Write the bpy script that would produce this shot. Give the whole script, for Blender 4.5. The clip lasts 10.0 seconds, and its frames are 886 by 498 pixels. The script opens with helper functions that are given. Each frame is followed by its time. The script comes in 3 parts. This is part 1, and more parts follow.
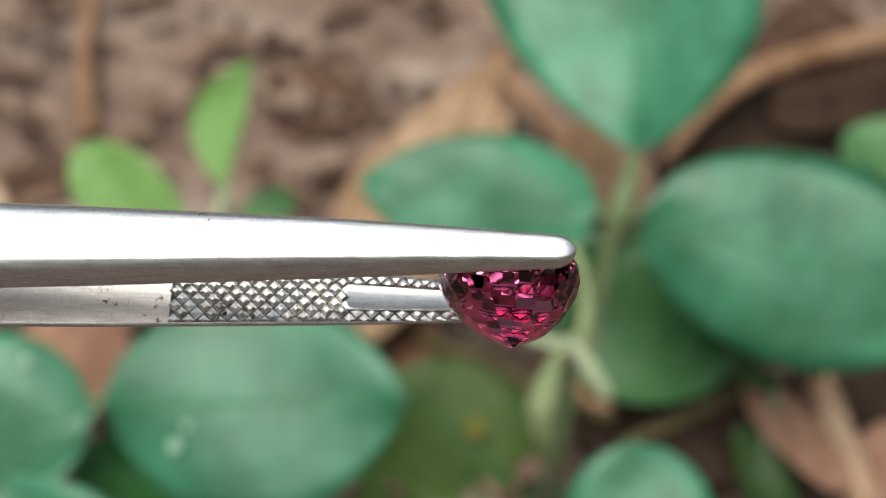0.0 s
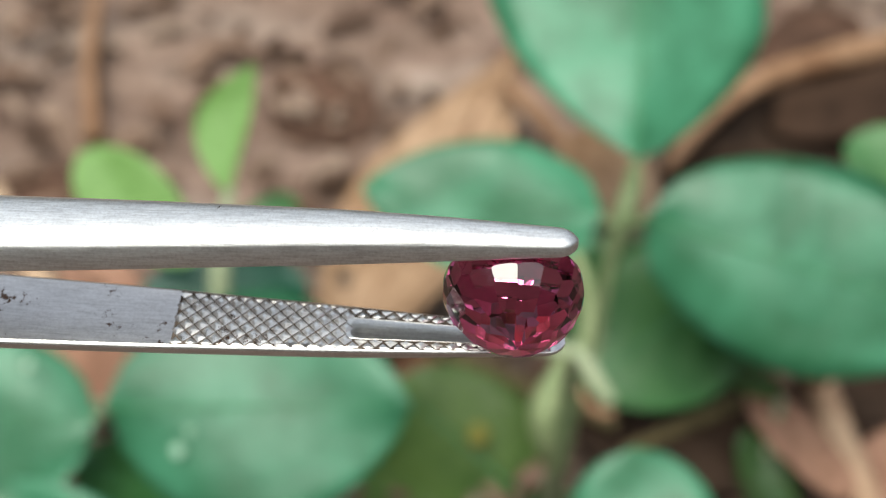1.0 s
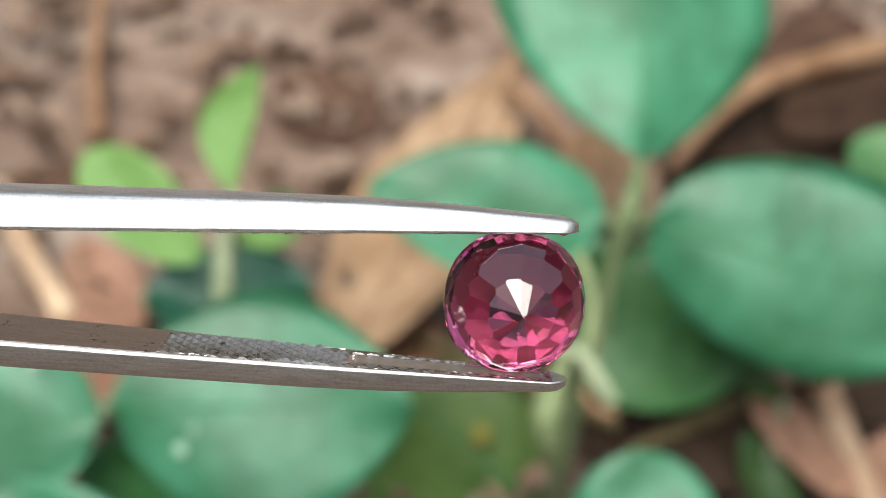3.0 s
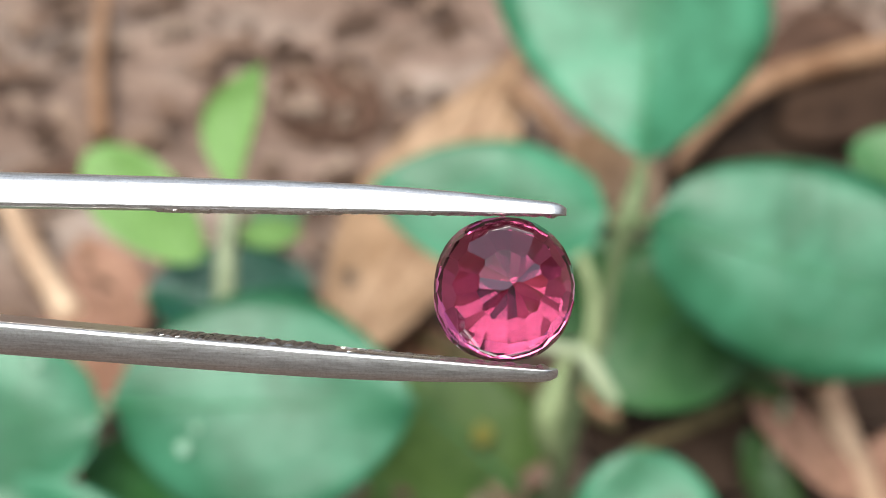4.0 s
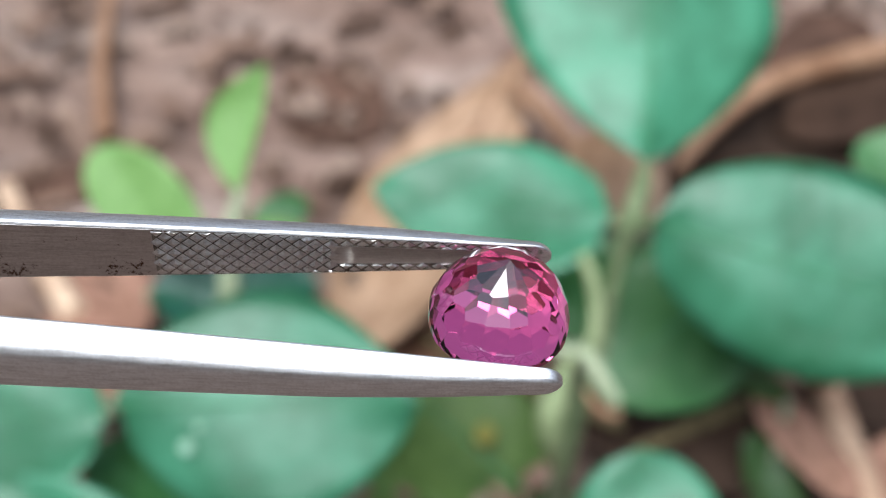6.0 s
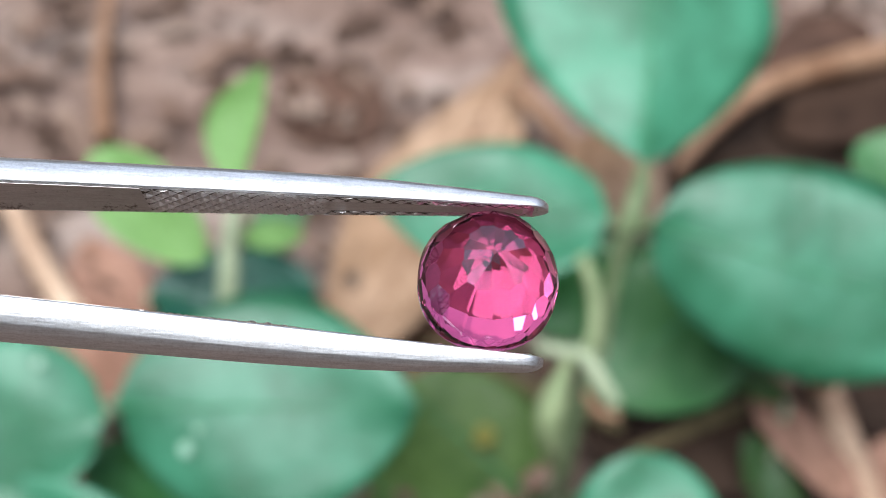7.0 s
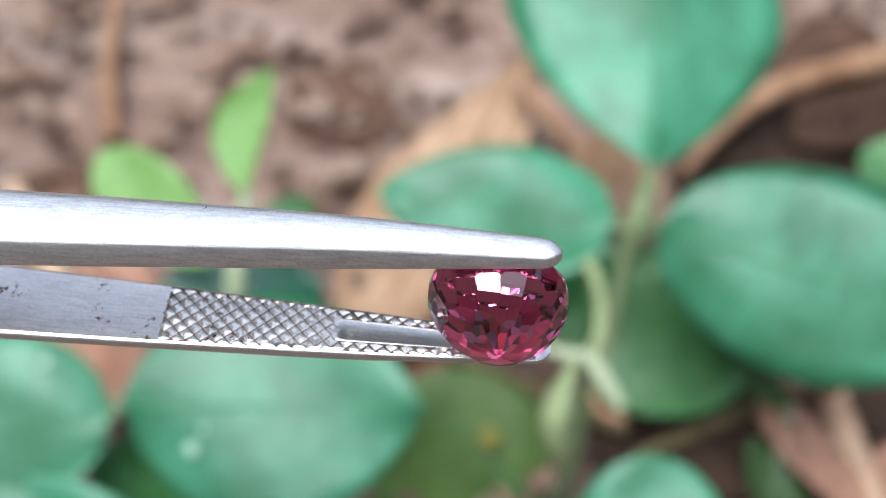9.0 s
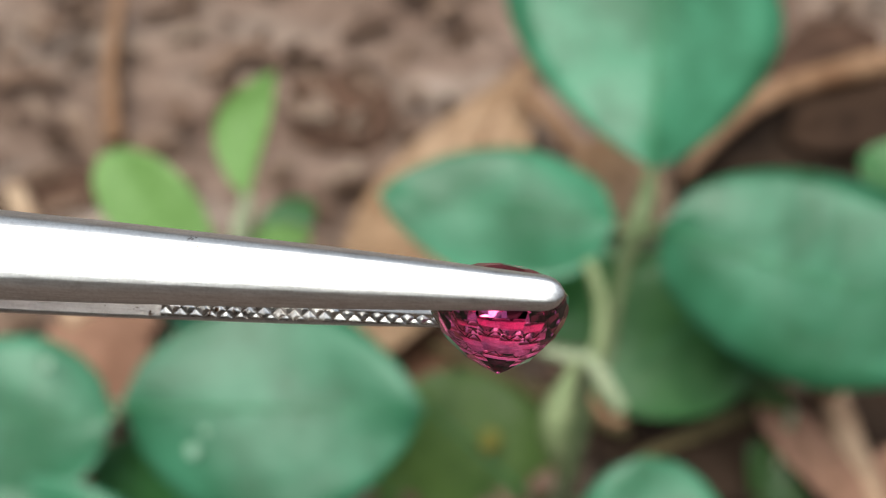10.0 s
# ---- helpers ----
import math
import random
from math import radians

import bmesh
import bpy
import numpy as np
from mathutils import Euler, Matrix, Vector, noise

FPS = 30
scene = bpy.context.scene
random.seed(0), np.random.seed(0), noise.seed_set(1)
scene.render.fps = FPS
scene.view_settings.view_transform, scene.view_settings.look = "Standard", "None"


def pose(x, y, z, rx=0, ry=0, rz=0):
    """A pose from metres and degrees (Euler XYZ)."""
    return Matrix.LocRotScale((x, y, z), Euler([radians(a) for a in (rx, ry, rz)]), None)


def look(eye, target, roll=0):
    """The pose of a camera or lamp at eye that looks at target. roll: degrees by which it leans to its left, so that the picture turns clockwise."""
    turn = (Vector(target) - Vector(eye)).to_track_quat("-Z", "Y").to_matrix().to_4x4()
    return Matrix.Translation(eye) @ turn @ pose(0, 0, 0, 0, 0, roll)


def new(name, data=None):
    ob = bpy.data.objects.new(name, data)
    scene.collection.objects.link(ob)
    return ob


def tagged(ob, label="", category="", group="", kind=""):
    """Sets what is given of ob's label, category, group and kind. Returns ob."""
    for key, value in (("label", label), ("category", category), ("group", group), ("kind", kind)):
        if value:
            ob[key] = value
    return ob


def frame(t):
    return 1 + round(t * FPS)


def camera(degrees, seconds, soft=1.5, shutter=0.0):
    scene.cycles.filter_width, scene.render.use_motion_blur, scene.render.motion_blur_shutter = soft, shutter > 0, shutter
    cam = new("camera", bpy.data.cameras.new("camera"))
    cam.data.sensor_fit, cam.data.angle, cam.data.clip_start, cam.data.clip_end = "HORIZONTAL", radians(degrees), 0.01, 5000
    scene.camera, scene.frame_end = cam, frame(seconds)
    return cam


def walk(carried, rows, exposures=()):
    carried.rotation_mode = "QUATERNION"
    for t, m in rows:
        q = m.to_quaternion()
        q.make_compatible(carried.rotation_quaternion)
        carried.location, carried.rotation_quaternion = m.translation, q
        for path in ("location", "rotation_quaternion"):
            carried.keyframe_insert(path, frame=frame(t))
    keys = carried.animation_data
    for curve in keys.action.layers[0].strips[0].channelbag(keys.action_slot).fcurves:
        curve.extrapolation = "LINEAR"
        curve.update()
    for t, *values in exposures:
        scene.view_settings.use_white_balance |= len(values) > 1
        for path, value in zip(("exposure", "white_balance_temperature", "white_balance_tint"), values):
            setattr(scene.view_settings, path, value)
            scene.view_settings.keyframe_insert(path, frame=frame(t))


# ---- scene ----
# The world's origin lies on the soil under the middle of the view; the camera looks down on it at about 50 degrees.
cam = camera(40, 10.0, soft=0.9)
EYE, PITCH = Vector((0.0, -0.17355, 0.20683)), radians(50)
UP = Vector((0, math.sin(PITCH), math.cos(PITCH)))
BACK = Vector((0, -math.cos(PITCH), math.sin(PITCH)))
# a phone's small aperture, focused on the stone
cam.data.dof.use_dof = True
cam.data.dof.focus_distance = 0.0590
cam.data.dof.aperture_fstop = 34
# seconds, drift of the aim to the left and upwards in millimetres on the soil
DRIFT = [(0.0, 0.00, 0.00), (0.5, 1.63, 0.88), (1.0, 0.75, 1.25), (1.5, 1.00, 1.25), (2.0, 1.63, 1.75), (2.5, 1.38, 1.50), (4.0, 2.01, 1.25), (4.5, 2.01, 1.38), (5.0, 2.13, 1.38), (5.5, 2.76, 1.25), (7.0, 2.51, 1.75), (7.5, 3.64, 1.88), (8.0, 3.13, 2.01), (8.5, 3.38, 2.13), (9.0, 3.89, 2.13), (9.5, 4.26, 2.51), (10.0, 4.14, 2.63)]
walk(cam, [(t, look(EYE + BACK * (0.0002 * t), Vector((-a / 1000, 0, 0)) + UP * (b / 1000))) for t, a, b in DRIFT],
     exposures=[(0, 0.50, 6750, 2), (0.5, 0.48, 6750, 2), (1.0, 0.74, 6700, 1), (1.5, 1.00, 6650, -1), (2.0, 0.84, 6700, -1), (2.5, 0.83, 6700, 1), (4.0, 0.95, 6550, 4),
                (4.5, 0.94, 6350, 7), (5.5, 0.94, 6000, 7), (7.0, 0.95, 5950, 7), (8.5, 0.95, 6000, 7), (9.0, 1.07, 6000, 7), (9.5, 0.83, 6250, 7), (10, 0.57, 6600, 2)])

# ---- light: open shade under a bright sky ----
world = bpy.data.worlds.new("sky")
scene.world = world
world.use_nodes = True
wn = world.node_tree
sky = wn.nodes.new("ShaderNodeTexSky")
sky.sky_type, sky.sun_disc = "NISHITA", False
sky.sun_elevation, sky.sun_rotation = radians(76), radians(204)
sky.air_density, sky.dust_density = 1.0, 3.0
wn.nodes["Background"].inputs["Strength"].default_value = 0.15
pale = wn.nodes.new("ShaderNodeHueSaturation")
pale.inputs["Saturation"].default_value = 0.62
wn.links.new(sky.outputs[0], pale.inputs["Color"])
wn.links.new(pale.outputs[0], wn.nodes["Background"].inputs["Color"])
sun_data = bpy.data.lights.new("sun", "SUN")
sun_data.energy, sun_data.angle, sun_data.color = 2.1, radians(42), (1.0, 0.985, 0.955)
sun = new("sun", sun_data)
sun.matrix_world = look((-0.10, -0.22, 0.97), (0, 0, 0))


# ---- materials ----
def material(name):
    m = bpy.data.materials.new(name)
    m.use_nodes = True
    return m, m.node_tree.nodes, m.node_tree.links, m.node_tree.nodes["Principled BSDF"]


def texture(nodes, links, scale, detail=4, rough=0.6, stretch=(1, 1, 1), space="Object"):
    co = nodes.new("ShaderNodeTexCoord")
    mp = nodes.new("ShaderNodeMapping")
    mp.inputs["Scale"].default_value = stretch
    tx = nodes.new("ShaderNodeTexNoise")
    tx.inputs["Scale"].default_value, tx.inputs["Detail"].default_value, tx.inputs["Roughness"].default_value = scale, detail, rough
    links.new(co.outputs[space], mp.inputs["Vector"])
    links.new(mp.outputs[0], tx.inputs["Vector"])
    return tx.outputs["Fac"]


def ramp(nodes, links, fac, stops):
    r = nodes.new("ShaderNodeValToRGB")
    while len(r.color_ramp.elements) < len(stops):
        r.color_ramp.elements.new(0.5)
    for e, (p, c) in zip(r.color_ramp.elements, stops):
        e.position, e.color = p, (*c, 1) if len(c) == 3 else c
    links.new(fac, r.inputs["Fac"])
    return r.outputs["Color"]


def mixed(nodes, links, fac, a, b, kind="MIX"):
    m = nodes.new("ShaderNodeMix")
    m.data_type, m.blend_type = "RGBA", kind
    for sock, v in ((m.inputs["Factor"], fac), (m.inputs["A"], a), (m.inputs["B"], b)):
        if isinstance(v, bpy.types.NodeSocket):
            links.new(v, sock)
        else:
            sock.default_value = v
    return m.outputs["Result"]


def bump(nodes, links, bsdf, height, strength, distance):
    b = nodes.new("ShaderNodeBump")
    b.inputs["Strength"].default_value, b.inputs["Distance"].default_value = strength, distance
    links.new(height, b.inputs["Height"])
    links.new(b.outputs[0], bsdf.inputs["Normal"])


def soil_material():
    m, n, l, b = material("soil")
    big = texture(n, l, 26, 5, 0.6, (0.4, 1.2, 1))
    mid = texture(n, l, 110, 6, 0.65, (0.5, 1.0, 1))
    col = ramp(n, l, big, [(0.34, (0.140, 0.090, 0.070)), (0.5, (0.220, 0.154, 0.123)), (0.66, (0.320, 0.258, 0.221))])
    fine = ramp(n, l, mid, [(0.34, (0.55, 0.52, 0.50)), (0.5, (0.88, 0.85, 0.83)), (0.66, (1.2, 1.2, 1.2))])
    col = mixed(n, l, 1.0, col, fine, "MULTIPLY")
    # dry and pale round the plants; past a ragged edge, shade is painted in
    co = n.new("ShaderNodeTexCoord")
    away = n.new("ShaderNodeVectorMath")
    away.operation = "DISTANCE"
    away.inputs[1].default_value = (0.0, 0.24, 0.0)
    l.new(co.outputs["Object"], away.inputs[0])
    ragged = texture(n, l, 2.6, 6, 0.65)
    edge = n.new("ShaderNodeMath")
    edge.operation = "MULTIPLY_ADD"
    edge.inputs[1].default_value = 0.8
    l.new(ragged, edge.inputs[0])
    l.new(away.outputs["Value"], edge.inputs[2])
    shade_mask = n.new("ShaderNodeMapRange")
    shade_mask.inputs["From Min"].default_value, shade_mask.inputs["From Max"].default_value = 0.62, 0.86
    l.new(edge.outputs[0], shade_mask.inputs["Value"])
    shaded_soil = ramp(n, l, mid, [(0.35, (0.040, 0.028, 0.022)), (0.65, (0.095, 0.068, 0.056))])
    l.new(mixed(n, l, shade_mask.outputs[0], col, shaded_soil), b.inputs["Base Color"])
    b.inputs["Roughness"].default_value = 0.9
    b.inputs["Specular IOR Level"].default_value = 0.2
    bump(n, l, b, mid, 0.8, 0.002)
    return m


def leaf_material(name, dark, light, sheen, rough=0.38):
    m, n, l, b = material(name)
    big = texture(n, l, 60, 4)
    fine = texture(n, l, 900, 4)
    col = ramp(n, l, big, [(0.40, dark), (0.60, light)])
    spot = ramp(n, l, fine, [(0.3, (0.86, 0.86, 0.86)), (0.7, (1.1, 1.1, 1.1))])
    col = mixed(n, l, 1.0, col, spot, "MULTIPLY")
    info = n.new("ShaderNodeObjectInfo")
    tone = n.new("ShaderNodeMapRange")
    tone.inputs["To Min"].default_value, tone.inputs["To Max"].default_value = 0.9, 1.12
    l.new(info.outputs["Random"], tone.inputs["Value"])
    hs = n.new("ShaderNodeHueSaturation")
    l.new(tone.outputs[0], hs.inputs["Value"])
    l.new(col, hs.inputs["Color"])
    col = hs.outputs[0]
    l.new(col, b.inputs["Base Color"])
    b.inputs["Roughness"].default_value = rough
    b.inputs["Specular IOR Level"].default_value = sheen
    tr = n.new("ShaderNodeBsdfTranslucent")
    l.new(col, tr.inputs["Color"])
    mx = n.new("ShaderNodeMixShader")
    mx.inputs[0].default_value = 0.25
    l.new(b.outputs[0], mx.inputs[1])
    l.new(tr.outputs[0], mx.inputs[2])
    l.new(mx.outputs[0], n["Material Output"].inputs["Surface"])
    wave = texture(n, l, 130, 3)
    both = n.new("ShaderNodeMath")
    both.operation = "MULTIPLY_ADD"
    both.inputs[1].default_value = 0.12
    l.new(fine, both.inputs[0])
    l.new(wave, both.inputs[2])
    bump(n, l, b, both.outputs[0], 0.22, 0.0022)
    return m


def plain_material(name, a, c, scale, rough=0.7, stretch=(1, 1, 1), rise=0.0006):
    m, n, l, b = material(name)
    big = texture(n, l, scale, 4, 0.6, stretch)
    fine = texture(n, l, scale * 7, 4, 0.6, stretch)
    col = ramp(n, l, big, [(0.33, a), (0.67, c)])
    spot = ramp(n, l, fine, [(0.3, (0.7, 0.68, 0.66)), (0.7, (1.15, 1.15, 1.15))])
    l.new(mixed(n, l, 1.0, col, spot, "MULTIPLY"), b.inputs["Base Color"])
    b.inputs["Roughness"].default_value = rough
    b.inputs["Specular IOR Level"].default_value = 0.15
    bump(n, l, b, fine, 0.6, rise)
    return m


def steel_material(name, tint, rough, pits):
    m, n, l, b = material(name)
    lines = texture(n, l, 9000, 6, 0.75, (0.07, 1, 1))
    cloud = texture(n, l, 900, 5, 0.65, (0.3, 1, 1))
    stain = texture(n, l, 2600, 6, 0.75)
    where = texture(n, l, 330, 2, 0.5)
    body = ramp(n, l, cloud, [(0.3, tuple(x * 0.86 for x in tint)), (0.7, tint)])
    hit = n.new("ShaderNodeMath")
    hit.operation = "MULTIPLY"
    l.new(stain, hit.inputs[0])
    l.new(where, hit.inputs[1])
    spots = ramp(n, l, hit.outputs[0], [(pits, (0, 0, 0)), (pits + 0.03, (1, 1, 1))])
    grain = ramp(n, l, lines, [(0.34, (0.76, 0.745, 0.735)), (0.56, (1.0, 1.0, 1.0))])
    body = mixed(n, l, 1.0, body, grain, "MULTIPLY")
    specks = ramp(n, l, texture(n, l, 6500, 3, 0.7), [(0.36, (0.88, 0.865, 0.86)), (0.56, (1.0, 1.0, 1.0))])
    body = mixed(n, l, 1.0, body, specks, "MULTIPLY")
    l.new(mixed(n, l, spots, body, (0.10, 0.055, 0.035, 1)), b.inputs["Base Color"])
    b.inputs["Metallic"].default_value = 1.0
    r = n.new("ShaderNodeMapRange")
    r.inputs["To Min"].default_value, r.inputs["To Max"].default_value = rough - 0.07, rough + 0.1
    l.new(lines, r.inputs["Value"])
    l.new(r.outputs[0], b.inputs["Roughness"])
    bump(n, l, b, lines, 0.6, 0.000025)
    return m


def gem_material():
    m, n, l, b = material("pink_garnet")
    b.inputs["Base Color"].default_value = (0.65, 0.100, 0.262, 1)
    b.inputs["Roughness"].default_value = 0.0
    b.inputs["IOR"].default_value = 1.77
    b.inputs["Transmission Weight"].default_value = 1.0
    return m


SOIL = soil_material()
GREEN = leaf_material("green_leaf", (0.030, 0.148, 0.066), (0.066, 0.262, 0.142), 0.62, 0.44)
DEEP = leaf_material("shaded_leaf", (0.042, 0.152, 0.042), (0.084, 0.230, 0.072), 0.4)
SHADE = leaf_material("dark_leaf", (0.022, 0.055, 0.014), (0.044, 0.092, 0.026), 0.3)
TEAL = leaf_material("teal_leaf", (0.020, 0.115, 0.072), (0.042, 0.165, 0.110), 0.5)
OLIVE = leaf_material("olive_leaf", (0.054, 0.112, 0.024), (0.100, 0.172, 0.042), 0.3)
LIME = leaf_material("young_leaf", (0.15, 0.285, 0.075), (0.205, 0.36, 0.115), 0.3, 0.5)
RIB = plain_material("midrib", (0.06, 0.21, 0.10), (0.09, 0.27, 0.14), 200, 0.5)
NODE = plain_material("node_stem", (0.13, 0.185, 0.085), (0.21, 0.255, 0.14), 120, 0.55)
POD = plain_material("pale_pod", (0.17, 0.225, 0.105), (0.27, 0.32, 0.17), 150, 0.5)
STEM = plain_material("pale_stem", (0.23, 0.285, 0.17), (0.36, 0.40, 0.265), 120, 0.55)
DRY = plain_material("dry_leaf", (0.26, 0.155, 0.088), (0.44, 0.295, 0.195), 40, 0.8)
PINK = plain_material("pinkish_leaf", (0.21, 0.108, 0.072), (0.33, 0.19, 0.135), 40, 0.8)
RUST = plain_material("rusty_leaf", (0.13, 0.064, 0.040), (0.26, 0.138, 0.092), 40, 0.8)
BROWN = plain_material("brown_leaf", (0.045, 0.024, 0.016), (0.13, 0.072, 0.050), 45, 0.8)
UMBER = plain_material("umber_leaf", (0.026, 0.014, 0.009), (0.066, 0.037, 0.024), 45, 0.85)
# near-black: shade of the gaps between plants, put into the leaf colour
GAP_SHADE = plain_material("gap_shade_leaf", (0.018, 0.011, 0.008), (0.046, 0.028, 0.019), 45, 0.9)
TWIG = plain_material("twig", (0.19, 0.100, 0.056), (0.35, 0.215, 0.135), 60, 0.8, (1, 1, 0.2))
DULL = plain_material("dull_twig", (0.085, 0.068, 0.032), (0.150, 0.120, 0.062), 60, 0.8, (1, 1, 0.2))
STRAW = plain_material("straw", (0.36, 0.23, 0.15), (0.60, 0.44, 0.31), 60, 0.75, (1, 1, 0.2))
STEEL = steel_material("brushed_steel", (0.96, 0.95, 0.95), 0.40, 0.44)
STAINED = steel_material("stained_steel", (0.70, 0.66, 0.64), 0.30, 0.34)
WORN = steel_material("worn_steel", (0.86, 0.83, 0.80), 0.36, 0.42)
TEETH = steel_material("toothed_steel", (0.92, 0.89, 0.86), 0.28, 0.36)
BLOCKER = plain_material("sky_blocker", (0.055, 0.060, 0.040), (0.15, 0.14, 0.11), 3, 0.9, rise=0.004)
DARK_BROWN = plain_material("dark_brown", (0.05, 0.035, 0.026), (0.16, 0.125, 0.10), 500, 0.6)
GEM = gem_material()


# ---- mesh makers ----
def mesh_object(name, verts, faces, mat, parent=None, smooth=True, label=""):
    me = bpy.data.meshes.new(name)
    me.from_pydata([tuple(v) for v in verts], [], faces)
    me.polygons.foreach_set("use_smooth", [smooth] * len(me.polygons))
    me.materials.append(mat)
    me.update()
    ob = new(name, me)
    ob.parent = parent
    return tagged(ob, label)


def part(name, bm, mat, parent, label="", smooth=True):
    me = bpy.data.meshes.new(name)
    bm.normal_update()
    bm.to_mesh(me)
    bm.free()
    me.polygons.foreach_set("use_smooth", [smooth] * len(me.polygons))
    me.materials.append(mat)
    ob = new(name, me)
    ob.parent = parent
    return tagged(ob, label)


def smoothed(points, steps=6):
    """A Catmull-Rom line through the points."""
    p = [Vector(q) for q in points]
    p = [2 * p[0] - p[1], *p, 2 * p[-1] - p[-2]]
    out = []
    for i in range(1, len(p) - 2):
        for k in range(steps):
            t = k / steps
            out.append(0.5 * (2 * p[i] + (p[i + 1] - p[i - 1]) * t + (2 * p[i - 1] - 5 * p[i] + 4 * p[i + 1] - p[i + 2]) * t * t
                              + (3 * p[i] - p[i - 1] - 3 * p[i + 1] + p[i + 2]) * t ** 3))
    return out + [p[-2]]


def tube(name, points, radii, mat, parent=None, label="", sides=8, rough=0.0):
    line = smoothed(points)
    verts, faces = [], []
    count = len(line)
    for i, c in enumerate(line):
        d = (line[min(i + 1, count - 1)] - line[max(i - 1, 0)]).normalized()
        a = d.cross(Vector((0.3, 0.9, 0.2))).normalized()
        b = d.cross(a)
        f = i / (count - 1) * (len(radii) - 1)
        k = min(int(f), len(radii) - 2)
        r = radii[k] + (radii[k + 1] - radii[k]) * (f - k)
        for s in range(sides):
            w = 2 * math.pi * s / sides
            q = r * (1 + rough * noise.noise(c * 300 + Vector((s, 0, 0))))
            verts.append(c + (a * math.cos(w) + b * math.sin(w)) * q)
    for i in range(count - 1):
        for s in range(sides):
            t = (s + 1) % sides
            faces.append((i * sides + s, i * sides + t, (i + 1) * sides + t, (i + 1) * sides + s))
    faces += [tuple(range(sides))[::-1], tuple(range((count - 1) * sides, count * sides))]
    return mesh_object(name, verts, faces, mat, parent, True, label)


def blade(name, base, tip, width, facing, mat, parent=None, wide=0.5, blunt=0.62, fold=0.12, curl=0.08, wavy=0.0, rib=None,
          label="", one_side=False, thick=0.0003, dome=0.0, skew=0.0, sharp=None):
    """A leaf from its base to its tip: wide says where it is widest, blunt how round its ends are, fold how far its halves rise,
    curl how far its tip hangs, dome how far its rim hangs, skew by how much one half is wider, sharp how pointed its tip is."""
    base, tip = Vector(base), Vector(tip)
    along = tip - base
    size = along.length
    along.normalize()
    up = Vector(facing)
    up = (up - along * up.dot(along)).normalized()
    side = up.cross(along)
    rows, cols = 18, 5
    power = math.log(0.5) / math.log(wide)
    top, low = [], []
    seed = Vector((base.x * 90, base.y * 90, size * 100))
    for i in range(rows + 1):
        s = i / rows
        half = width / 2 * max(math.sin(math.pi * s ** power), 0.0) ** (blunt if sharp is None or s < wide else sharp)
        for j in range(-cols, cols + 1):
            u = j / cols
            if one_side and u < 0:
                u *= 0.12
            lift = (abs(u) * fold - u * u * dome) * half - curl * size * s * s + 0.02 * size * math.sin(7 * s + 2 * u)
            n = noise.noise(seed + Vector((s * 3, u * 1.5, 0)))
            p = base + along * (size * s) + side * (half * u * (1 + math.copysign(skew, u) + 0.05 * n)) + up * (lift + wavy * size * n)
            top.append(p)
            low.append(p - up * thick)
    w = 2 * cols + 1
    faces, off = [], len(top)
    for i in range(rows):
        for j in range(w - 1):
            a = i * w + j
            faces.append((a, a + w, a + w + 1, a + 1))
            faces.append((off + a, off + a + 1, off + a + w + 1, off + a + w))
        for j in (0, w - 1):
            a = i * w + j
            faces.append((a, a + off, a + w + off, a + w))
    ob = mesh_object(name, top + low, faces, mat, parent, True, label)
    if rib:
        line = [top[i * w + cols] + up * 0.0001 for i in range(0, rows + 1, 3)]
        tube("midrib", line, [size * 0.007, size * 0.005, size * 0.002], rib, ob, "pale green raised midrib" if rib is RIB else "brown dried midrib", 6)
    return ob


def thing(name, label, category, at=(0, 0, 0), group="", kind=""):
    ob = new(name)
    ob.empty_display_size = 0.01
    ob.location = at
    return tagged(ob, label, category, group, kind)


# ---- ground ----
# dark hollows between the clods: place, reach and depth
HOLLOWS = [(0.078, 0.036, 0.012, 0.020), (0.085, 0.041, 0.016, 0.030), (0.054, -0.047, 0.016, 0.030), (-0.005, -0.030, 0.014, 0.025), (0.085, -0.037, 0.012, 0.020), (-0.024, -0.060, 0.012, 0.015)]


def make_ground():
    steps = 150
    line = [math.copysign(0.35 * abs(u) + 39.65 * abs(u) ** 9, u) for u in np.linspace(-1, 1, 2 * steps + 1)]
    verts = []
    for y in line:
        for x in line:
            p = Vector((x, y, 0))
            near = 1.0 / (1 + (x * x + y * y) * 4)
            z = 0.006 * noise.noise(p * 22) + 0.0030 * noise.noise(Vector((x * 60, y * 110, 3))) + 0.002 * noise.noise(p * 220)
            for hx, hy, size, deep in HOLLOWS:
                z -= deep * math.exp(-((x - hx) ** 2 + (y - hy) ** 2) / size ** 2)
            verts.append((x, y, z * near - 0.004))
    w = len(line)
    faces = [(r * w + c, r * w + c + 1, (r + 1) * w + c + 1, (r + 1) * w + c) for r in range(w - 1) for c in range(w - 1)]
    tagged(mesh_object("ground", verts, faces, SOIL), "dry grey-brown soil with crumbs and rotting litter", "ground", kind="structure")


make_ground()


